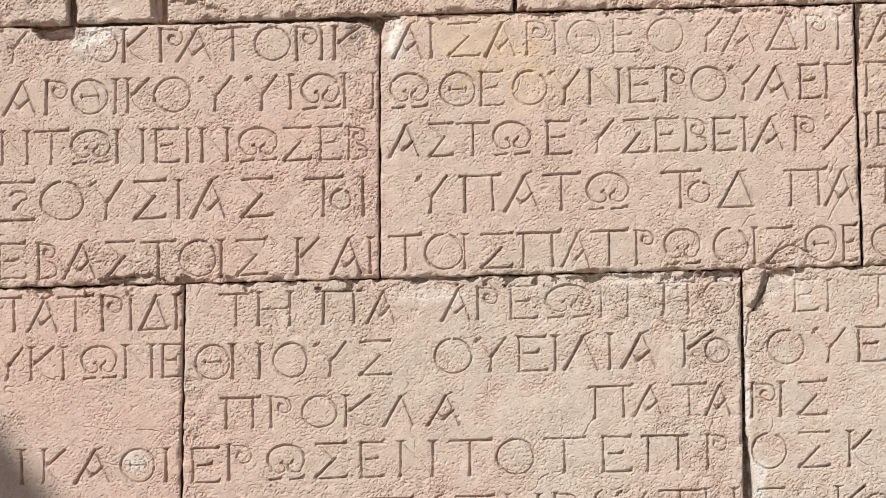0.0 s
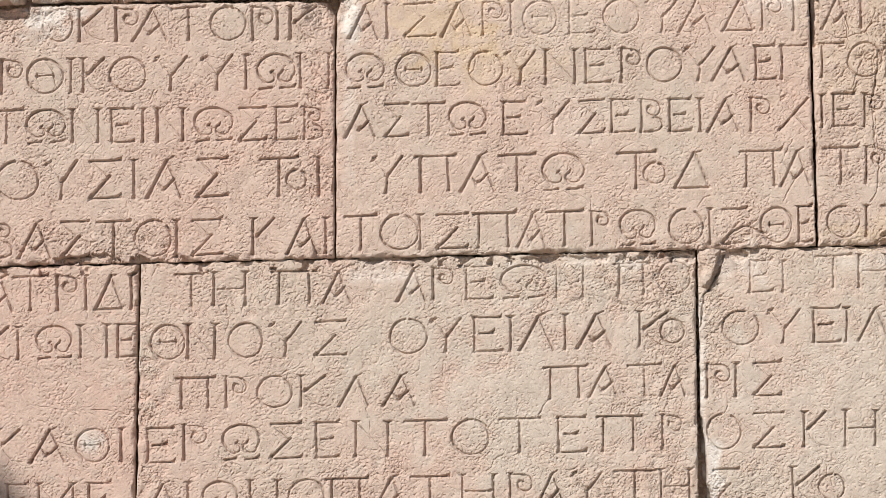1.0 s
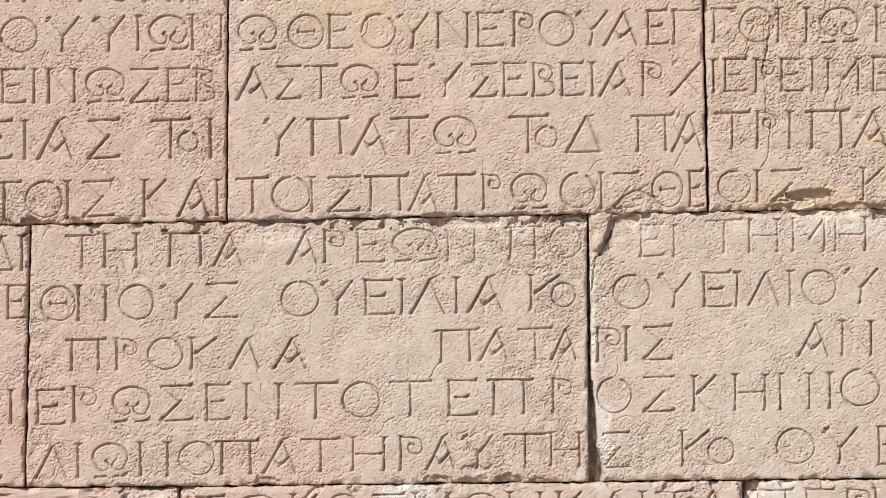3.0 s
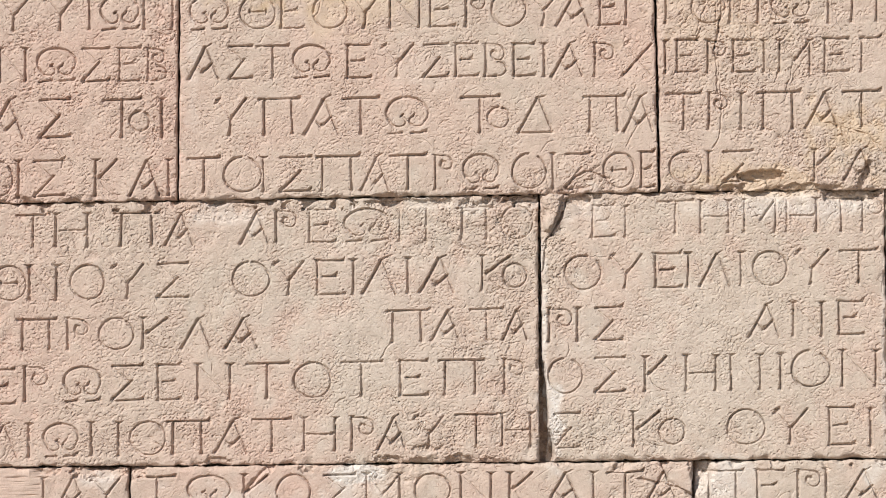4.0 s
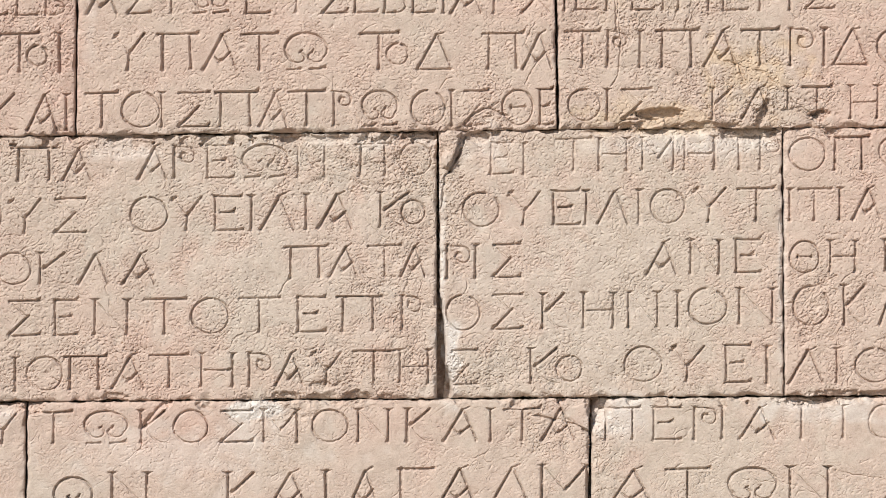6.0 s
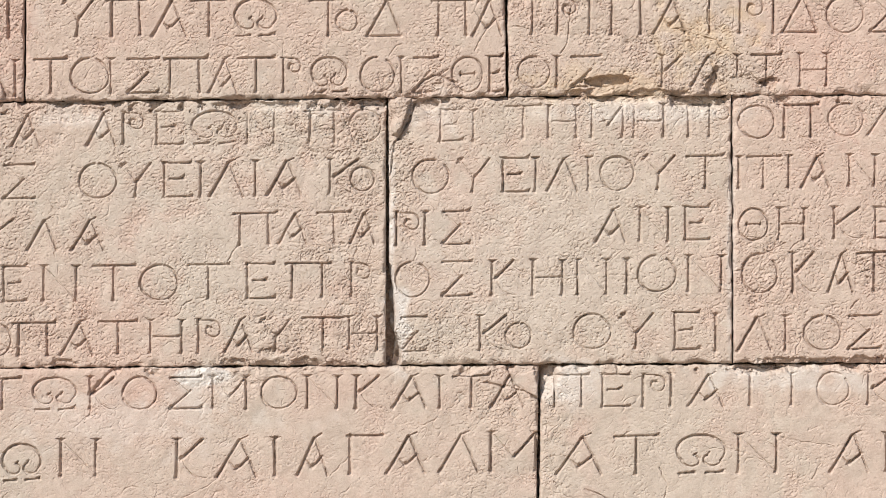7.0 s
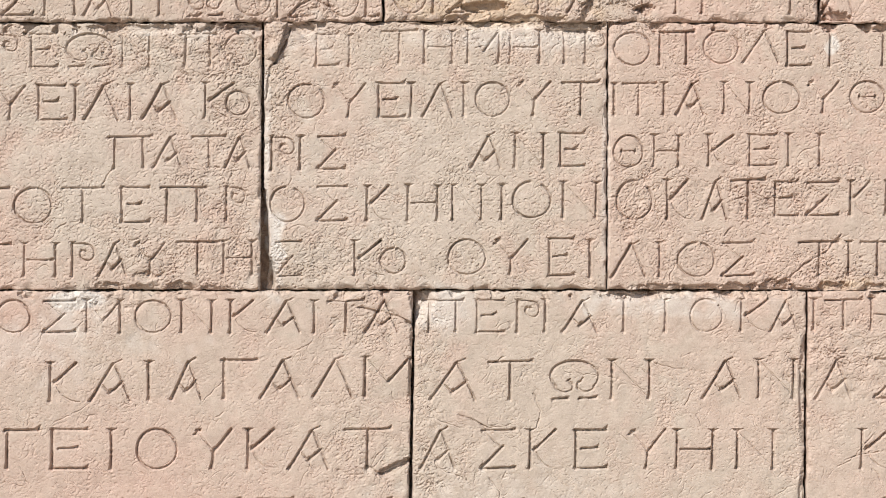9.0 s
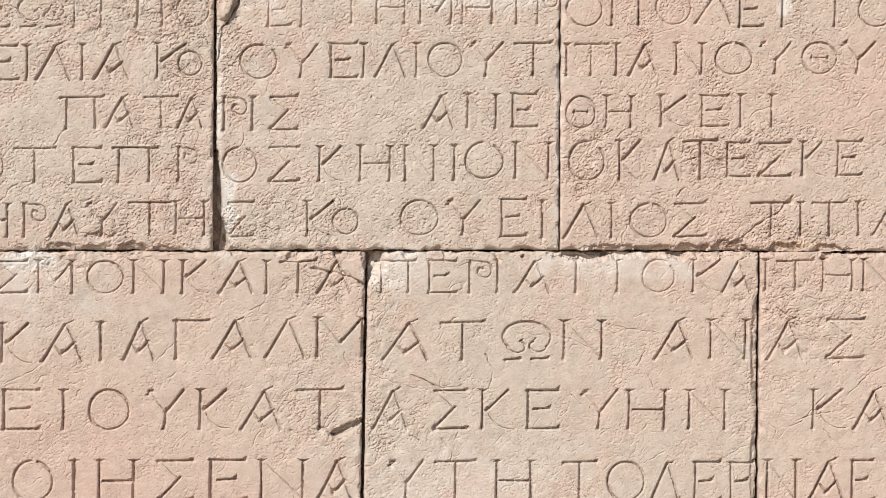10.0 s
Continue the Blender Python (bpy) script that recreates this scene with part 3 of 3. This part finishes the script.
for _ in range(150):
    # short hairline flaws all over the faces
    x, z, lean = FLAW.uniform(-1270, 1400), FLAW.uniform(-850, 600), FLAW.choice((0.5, 0.7, 1.0, 1.9, 2.8))
    steps = [(x, z)]
    for _ in range(FLAW.randint(2, 5)):
        lean += FLAW.uniform(-0.6, 0.6)
        x, z = x + 11 * math.cos(lean), z + 11 * math.sin(lean)
        steps.append((x, z))
    crack(steps, FLAW.uniform(2.0, 3.1), 1.9)
chip(1200, 147, 26, 16, 16, 0, 0.4, (1169, 9999)), chip(1175, 143, 12, 30, 20, 0, 0.5, (1169, 9999)), chip(352, 568, 9, 70, 16, 0, 0.5, (347, 9999))
rough(80, 60, 110, 70, 0.8), rough(-110, 60, 170, 60, 0.8), rough(-20, -310, 160, 60, 1.1), rough(-640, 60, 180, 50, 0.7), rough(60, -100, 70, 190, 0.6)
rough(520, 430, 170, 190, 0.9), rough(700, 190, 160, 90, 0.8), rough(-960, 150, 160, 40, 1.0), rough(-1180, 560, 90, 40, 0.8), rough(-700, 330, 80, 60, 0.6)
rough(830, -200, 60, 90, 1.2), rough(1080, -180, 120, 60, 1.2), rough(1200, -330, 160, 40, 1.0), rough(340, -430, 100, 60, 1.0), rough(300, -640, 60, 120, 0.4)
rough(430, -700, 160, 60, 0.7), rough(1260, -480, 160, 90, 0.9), rough(-580, 420, 40, 200, 0.8), rough(200, 150, 140, 40, 0.9), rough(-560, -300, 200, 60, 0.6), rough(150, 0, 30, 140, 0.8)
rough(250, -320, 130, 50, 0.7), rough(1130, -600, 40, 240, 0.3), rough(440, -560, 40, 200, 0.6), rough(-900, -200, 30, 220, 0.8), rough(-880, -100, 50, 160, 0.6)

# ---- stains: pale fresh breaks, pale strips along joints, ochre patina, rosier stone ----
stain = np.zeros((3, NZ, NX), np.float32)


def tint(kind, x, z, rx, rz, amount, rugged=1.0):
    r = 1.7
    win = window(x - rx * r, x + rx * r, z - rz * r, z + rz * r)
    if not win:
        return
    sl, gx, gz = win
    d = np.hypot((gx - x) / rx, (gz - z) / rz) + rugged * (0.22 * N26[sl] + 0.22 * PATCH[sl])
    k = np.clip(1.3 - d, 0, 1)
    stain[("pale", "ochre", "pink").index(kind)][sl] += amount * k * k * (3 - 2 * k)


stain[2] += 0.47 + 0.12 * field(420, 11) + 0.06 * PATCH
tint("pale", -1070, 580, 60, 40, 0.8), tint("pale", -508, 570, 22, 46, 0.8, 0.4), tint("pale", -512, 430, 12, 150, 0.3)
tint("ochre", -340, 545, 110, 70, 0.5), tint("ochre", -230, 480, 130, 60, 0.3), tint("pale", 270, 590, 70, 30, 0.3)
tint("pale", -90, 380, 60, 60, 0.12), tint("pink", -250, 300, 260, 110, 0.05), tint("pink", -560, 300, 40, 220, 0.35)
tint("ochre", 470, 490, 140, 110, 0.2), tint("ochre", 715, 250, 90, 45, 0.55), tint("ochre", 560, 150, 160, 40, 0.45), tint("pink", 1000, 250, 200, 160, 0.3)
tint("pale", -450, 92, 80, 26, 0.4), tint("pale", 230, 100, 60, 30, 0.35), tint("pale", 600, 104, 190, 24, 0.6, 0.5), tint("pale", 772, -120, 9, 230, 0.5, 0.3), tint("pale", 0, 108, 150, 14, 0.4)
tint("pale", 138, -120, 8, 180, 0.7), tint("pale", 158, -300, 14, 80, 1.0), tint("pink", -1080, -150, 200, 200, 0.4)
tint("pink", -800, -130, 150, 230, 0.25), tint("pink", -80, -120, 330, 230, -0.2), tint("pink", 500, -150, 200, 230, -0.25), tint("pink", 30, -180, 160, 160, 0.12), tint("pink", 220, -60, 110, 160, 0.15), tint("pink", 620, -620, 260, 240, -0.2), tint("pale", -170, -120, 260, 200, 0.1), tint("pale", 330, -180, 230, 170, 0.12), tint("pink", 1150, -120, 230, 220, 0.12), tint("pink", 1330, -60, 120, 160, 0.25)
tint("pale", -212, -390, 56, 17, 2.6, 0.12), tint("pale", -200, -420, 90, 40, 0.15, 0.5), tint("pale", 470, -400, 60, 50, 0.7, 0.5), tint("pale", -690, -402, 36, 22, 0.6, 0.6), tint("pale", -1000, -222, 26, 22, 0.9, 0.5), tint("pale", 900, -392, 170, 22, 0.55), tint("pale", -350, -470, 230, 60, 0.3)
tint("pink", -100, -700, 330, 150, 0.2), tint("pale", 1200, 98, 16, 14, 1.6), tint("pale", 600, -800, 240, 90, 0.25), tint("ochre", 1230, -350, 50, 12, 0.5)
np.clip(stain, 0, 1, out=stain)


def sample(a, x, z, wrap=False):
    u, v = x - X0, z - Z0
    if wrap:
        u, v = np.mod(u, NX - 2), np.mod(v, NZ - 2)
    u, v = np.clip(u, 0, NX - 1.001), np.clip(v, 0, NZ - 1.001)
    i, j = u.astype(int), v.astype(int)
    fu, fv = u - i, v - j
    return (a[j, i] * (1 - fu) + a[j, i + 1] * fu) * (1 - fv) + (a[j + 1, i] * (1 - fu) + a[j + 1, i + 1] * fu) * fv


# ---- ground, the wall's core, an added unseen slab whose top shades a corner ----
def part(name, bm, material, parent=None, label="", smooth=False):
    me = bpy.data.meshes.new(name)
    bm.normal_update()
    bm.to_mesh(me)
    bm.free()
    me.materials.append(material)
    if smooth:
        me.polygons.foreach_set("use_smooth", [True] * len(me.polygons))
    ob = new(name, me)
    ob.parent = parent
    if label:
        tagged(ob, label)
    return ob


def box_mesh(x0, x1, y0, y1, z0, z1):
    bm = bmesh.new()
    bmesh.ops.create_cube(bm, size=1)
    for v in bm.verts:
        v.co = Vector(((x0, x1)[v.co.x > 0], (y0, y1)[v.co.y > 0], (z0, z1)[v.co.z > 0]))
    return bm


bm = bmesh.new()
steps = [-2000, -300, -60, -20, -10, -6, -4, -2, 0, 2, 4, 6, 10, 20, 60, 300, 2000]
grid = [[bm.verts.new((x, y, 0.02 * noise.noise((x * 0.7, y * 0.7, 0)) if abs(x) < 50 and abs(y) < 50 else 0)) for y in steps] for x in steps]
for i in range(len(steps) - 1):
    for j in range(len(steps) - 1):
        bm.faces.new((grid[i][j], grid[i + 1][j], grid[i + 1][j + 1], grid[i][j + 1]))
tagged(part("ground", bm, EARTH), "dry bare earth in front of the wall", "ground", kind="structure")

wall = part("wall_inscribed", box_mesh(-3.89, 3.89, 0.042, 0.9, -0.1, 3.13), CORE)
tagged(wall, "ancient pink limestone ashlar wall carved with Greek lettering", "wall", kind="structure")

# made-up shadow caster out of view, its crest traced back from the shadow's edge
bm = bmesh.new()
shade = [(-1.77, 1.81), (-1.405, 1.625), (-1.315, 1.545), (-1.24, 1.47), (-1.18, 1.395), (-1.075, 1.245), (-1.025, 1.095), (-1.005, 0.6)]
FAR = 7.0
crest = [(x + FAR * SUN.x, z + FAR * SUN.z) for x, z in shade]
profile = [(crest[0][0] - 3.5, -0.1), (crest[-1][0] + 0.1, -0.1)] + crest[::-1] + [(crest[0][0] - 3.5, crest[0][1] + 0.4)]
front = [bm.verts.new((x, FAR * SUN.y - 0.35, z)) for x, z in profile]
back = [bm.verts.new((x, FAR * SUN.y + 0.35, z)) for x, z in profile]
bm.faces.new(front), bm.faces.new(back[::-1])
for i in range(len(profile)):
    j = (i + 1) % len(profile)
    bm.faces.new((front[j], front[i], back[i], back[j]))
bmesh.ops.recalc_face_normals(bm, faces=bm.faces)
bmesh.ops.bevel(bm, geom=bm.edges[:], offset=0.05, segments=2, affect="EDGES")
tagged(part("shade_caster", bm, CASTER), "added unseen grey slab with a sloping top that shades the wall's corner", "wall", kind="structure")

# ---- the blocks ----
STEP = 1.75
BACK = 330.0


def spaced(a, b, lo, hi, fine, coarse=24.0):
    """Places from a to b, close together between lo and hi, wide outside."""
    out = [a]
    while out[-1] < b - 1e-6:
        q = out[-1]
        d = fine if lo <= q < hi else min(coarse, max(fine, lo - q) if q < lo else coarse)
        out.append(q + d)
    out[-1] = b
    if len(out) > 2 and out[-1] - out[-2] < 0.4 * fine:
        out.pop(-2)
    return np.array(out)


def block(tl, tr, br, bl, proud=0.0, seed=0, rosy=0.0, edge=7.0, label="", seen=True, host=None, span=(X0, X1, Z0 + 5, Z1 - 5), bites=(5, 2.5, 3, 3), lip=1.0):
    """One ashlar: a relief face with worn, rounded edges, bitten at head, foot and both ends, and plain sides that run back into the wall."""
    lo_x, hi_x = min(tl[0], bl[0]), max(tr[0], br[0])
    lo_z, hi_z = min(bl[1], br[1]), max(tl[1], tr[1])
    fine = STEP if seen else 18.0
    s = (spaced(lo_x, hi_x, span[0], span[1], fine) - lo_x) / (hi_x - lo_x)
    t = (spaced(lo_z, hi_z, span[2], span[3], fine) - lo_z) / (hi_z - lo_z)
    S, T = np.meshgrid(s, t)
    xl, xr = bl[0] + (tl[0] - bl[0]) * T, br[0] + (tr[0] - br[0]) * T
    zb, zt = bl[1] + (br[1] - bl[1]) * S, tl[1] + (tr[1] - tl[1]) * S
    x, z = xl + (xr - xl) * S, zb + (zt - zb) * T
    shift = seed * 173.0
    wob = lambda a, dx, dz: sample(a, x + dx + shift, z + dz, True)
    near = np.minimum(np.minimum(x - xl, xr - x), np.minimum(z - zb, zt - z))
    fade = np.exp(-near / 14.0)
    # uneven arrises
    ragged = 0.55 * wob(N26, 37, 91) + 0.35 * wob(N9, 11, 57) + 0.6 * wob(PATCH, 61, 17)
    side = np.exp(-(x - xl) / 14) - np.exp(-(xr - x) / 14)
    rise = np.exp(-(z - zb) / 14) - np.exp(-(zt - z) / 14)
    inset = np.clip(0.5 + 1.1 * ragged, -0.8, 5)
    x2, z2 = x + side * (0.3 + 0.45 * ragged), z + rise * inset
    h = sample(plain if host else relief, x, z) if seen else sample(plain, x + shift, z, True) * 2
    outside = (x < X0) | (x > X1) | (z < Z0) | (z > Z1)
    h = np.where(outside, sample(plain, x + shift, z, True), h)
    width = edge * np.clip(1 + 0.45 * wob(N26, 71, 13) + 0.35 * wob(PATCH, 5, 29), 0.35, 3)
    width = np.where(z - zb <= near + 0.01, width * lip, width)
    k = np.clip(1 - near / width, 0, 1)
    h = h - width * 0.8 * (1 - np.sqrt(np.clip(1 - k * k, 0, 1))) - 0.5 * k * np.abs(wob(N9, 3, 3))
    if seen:
        for bite, away, off in zip(bites, (zt - z, z - zb, x - xl, xr - x), (211, 389, 533, 647)):
            deep = bite * np.clip(0.75 * wob(N26, off, off * 0.7) + 0.9 * wob(PATCH, off * 0.6, off) + 0.2 * wob(N9, off, 9) + 0.15, 0, 2.4)
            k = np.clip((deep - away) / 3.0, 0, 1)
            h = h - k * (2.0 + 0.45 * deep + 0.12 * np.maximum(deep - away, 0) + 0.5 * wob(N9, off, off))
    h = h + proud
    n, m = S.shape
    co = np.stack([x2, -h, z2], -1).reshape(-1, 3)
    idx = np.arange(n * m).reshape(n, m)
    quads = np.stack([idx[:-1, :-1], idx[:-1, 1:], idx[1:, 1:], idx[1:, :-1]], -1).reshape(-1, 4)
    loop = np.concatenate([idx[0, :-1], idx[:-1, -1], idx[-1, :0:-1], idx[:0:-1, 0]])
    mid, rear = co[loop].copy(), co[loop].copy()
    c0 = len(co)
    mid[:, 1] += 26
    rear[:, 1] = 24 if host else BACK
    q = len(loop)
    a, b = np.arange(q), (np.arange(q) + 1) % q
    sides = np.stack([loop[b], loop[a], c0 + a, c0 + b], -1)
    sides2 = np.stack([c0 + b, c0 + a, c0 + q + a, c0 + q + b], -1)
    co = np.concatenate([co, mid, rear])
    faces = np.concatenate([quads, sides, sides2])
    tone = np.ones((len(co), 4), np.float32) * 0.3
    px, pz = co[:, 0], co[:, 2]
    for i in range(3):
        tone[:, i] = sample(stain[i], px, pz)
    tone[:, 2] = np.clip(tone[:, 2] + rosy, 0, 1)
    tone[:, 3] = sample(wear, px, pz)
    co = co / 1000.0
    co[:, 2] += EYE
    name = "stone_fragment" if host else "stone_block"
    me = bpy.data.meshes.new(name)
    me.vertices.add(len(co))
    me.vertices.foreach_set("co", co.astype(np.float32).ravel())
    me.loops.add(len(faces) * 4)
    me.loops.foreach_set("vertex_index", faces.astype(np.int32).ravel())
    me.polygons.add(len(faces))
    me.polygons.foreach_set("loop_start", np.arange(len(faces), dtype=np.int32) * 4)
    me.polygons.foreach_set("use_smooth", np.zeros(len(faces), bool))
    me.update(calc_edges=True)
    me.attributes.new("stain", "FLOAT_COLOR", "POINT").data.foreach_set("color", tone.ravel())
    me.materials.append(STONE)
    ob = new(name, me)
    ob.parent = host or wall
    if label:
        tagged(ob, label)
    return ob


LETTERED = "pink limestone block with carved Greek letters, worn edges"
# the course above the lettering
HIGH = (X0, 460, Z0, 688)
block((-1900, 1085), (-1122, 1085), (-1124, 602), (-1900, 598), 8, 1, 0.0, 10, "plain pink limestone block with a rough face", span=HIGH, bites=(5, 4, 3, 3), lip=1.6)
block((-1107, 1085), (-944, 1085), (-951, 604), (-1109, 603), 3, 2, 0.0, 9, "plain pink limestone block with a broken corner", span=HIGH, bites=(5, 4, 3, 3), lip=1.6)
block((-933, 1085), (-286, 1085), (-288, 613), (-936, 602), 7, 3, 0.1, 8, "plain pink limestone block with a rough face", span=HIGH, bites=(5, 4, 3, 3), lip=1.6)
block((-279, 1085), (420, 1085), (420, 620), (-281, 614), 2.5, 4, 0.05, 9, "plain pink limestone block with a chipped lower edge", span=HIGH, bites=(5, 4, 3, 3), lip=1.6)
block((428, 1085), (1180, 1085), (1180, 624), (428, 628), 6, 5, seen=False)
block((1188, 1085), (1900, 1085), (1900, 624), (1188, 624), 4, 6, seen=False)
# first lettered course
block((-1900, 595), (-539, 600), (-543, 118), (-1900, 101), 5.5, 7, 0.12, 6, LETTERED + ", broken upper corner", bites=(5, 2, 2.5, 2.5), lip=2.0)
block((-535, 607), (343, 616), (351, 131), (-540, 118), 6.0, 8, -0.02, 5, LETTERED + ", faint ochre patina", bites=(5, 2, 2.5, 2.5), lip=2.0)
footed = block((347, 617), (1173, 617), (1167, 138), (355, 131), 4.0, 9, -0.10, 7, LETTERED + ", cracked, with a broken foot", bites=(5, 2, 2.5, 2.5), lip=2.0)
block((1177, 617), (1900, 617), (1900, 138), (1172, 138), 5.5, 10, 0.15, 7, LETTERED, span=(X0, X1, Z0, 260), bites=(5, 2, 2.5, 2.5), lip=2.0)
# second lettered course
block((-1900, 97), (-911, 113), (-923, -376), (-1900, -377), -1.5, 11, 0.18, 7, LETTERED + ", rosy", span=(X0, X1, -400, Z1), bites=(10, 2.0, 2.5, 2.5), lip=1.5)
block((-907, 113), (128, 127), (129, -370), (-919, -377), 0.0, 12, -0.14, 6, LETTERED + ", pale and chipped", bites=(10, 2.0, 2.5, 2.5), lip=1.5)
cracked = block((132, 128), (771.5, 136), (776.5, -365), (136, -369), -1.0, 13, -0.24, 6, LETTERED + ", loose fragment at its upper corner", bites=(5, 2.0, 2.5, 2.5), lip=1.5)
block((773.5, 136), (1900, 139), (1900, -361), (778.5, -365), 0.5, 14, -0.08, 6, LETTERED + ", rosy, cracked at the foot", bites=(10, 2.0, 2.5, 2.5), lip=1.5)
# third lettered course
block((-1900, -379), (-634, -377.5), (-640, -868), (-1900, -868), -1.0, 15, 0.15, 7, LETTERED, span=(-800, X1, -600, Z1), bites=(7, 2, 2.5, 2.5))
broken = block((-631, -376.5), (414, -369.5), (409, -868), (-636, -868), 0.0, 16, -0.08, 6, LETTERED + ", broken corners", bites=(7, 2, 2.5, 2.5))
block((418, -369), (1154, -365), (1156, -868), (415, -868), -1.0, 17, -0.26, 6, LETTERED + ", chipped upper corner", bites=(7, 2, 2.5, 2.5))
block((1157.5, -365), (1900, -363), (1900, -868), (1161, -868), 0.0, 18, 0.0, 7, LETTERED, bites=(7, 2, 2.5, 2.5))
# loose fragments that still sit in their breaks
block((133, 129), (176, 128), (151, 55), (137, 58), 13.0, 31, -0.25, 13, "pale loose wedge of stone", host=cracked)
block((357, -377), (411, -377), (413, -430), (370, -407), 2.0, 32, 0.0, 9, "cracked-off corner of the stone", host=broken)
block((744, 180), (776, 192), (851, 141), (741, 134), -0.5, 33, -0.1, 9, "cracked-off foot of the stone", host=footed)
# plain courses above and below, out of view
for row, (top, foot) in enumerate(((1490, 1092), (-875, -1350), (-1356, -1800))):
    left = -3900
    while left < 3890:
        right = min(3900, left + (860 + 37 * row if left > -3900 else 500 + 130 * row))
        if 3900 - right < 200:
            right = 3900
        block((left, top), (right - 6, top), (right - 6, foot), (left, foot), 1, 20 + row, 0, 9, seen=False)
        left = right
# the lettered courses run on to both sides
for row, (top, foot, top_r, foot_r) in enumerate(((1085, 598, 1085, 624), (593, 101, 617, 138), (92, -377, 135, -361), (-383, -868, -365, -868))):
    cut_at = 2600 + 170 * (row % 2)
    for inner, outer in ((1906, cut_at), (cut_at + 6, 3900)):
        block((-outer, top), (-inner, top), (-inner, foot), (-outer, foot), 1, 40 + row, 0.05 * row, 8, seen=False)
        block((inner, top_r), (outer, top_r), (outer, foot_r), (inner, foot_r), 0, 50 + row, 0.05 * row, 8, seen=False)
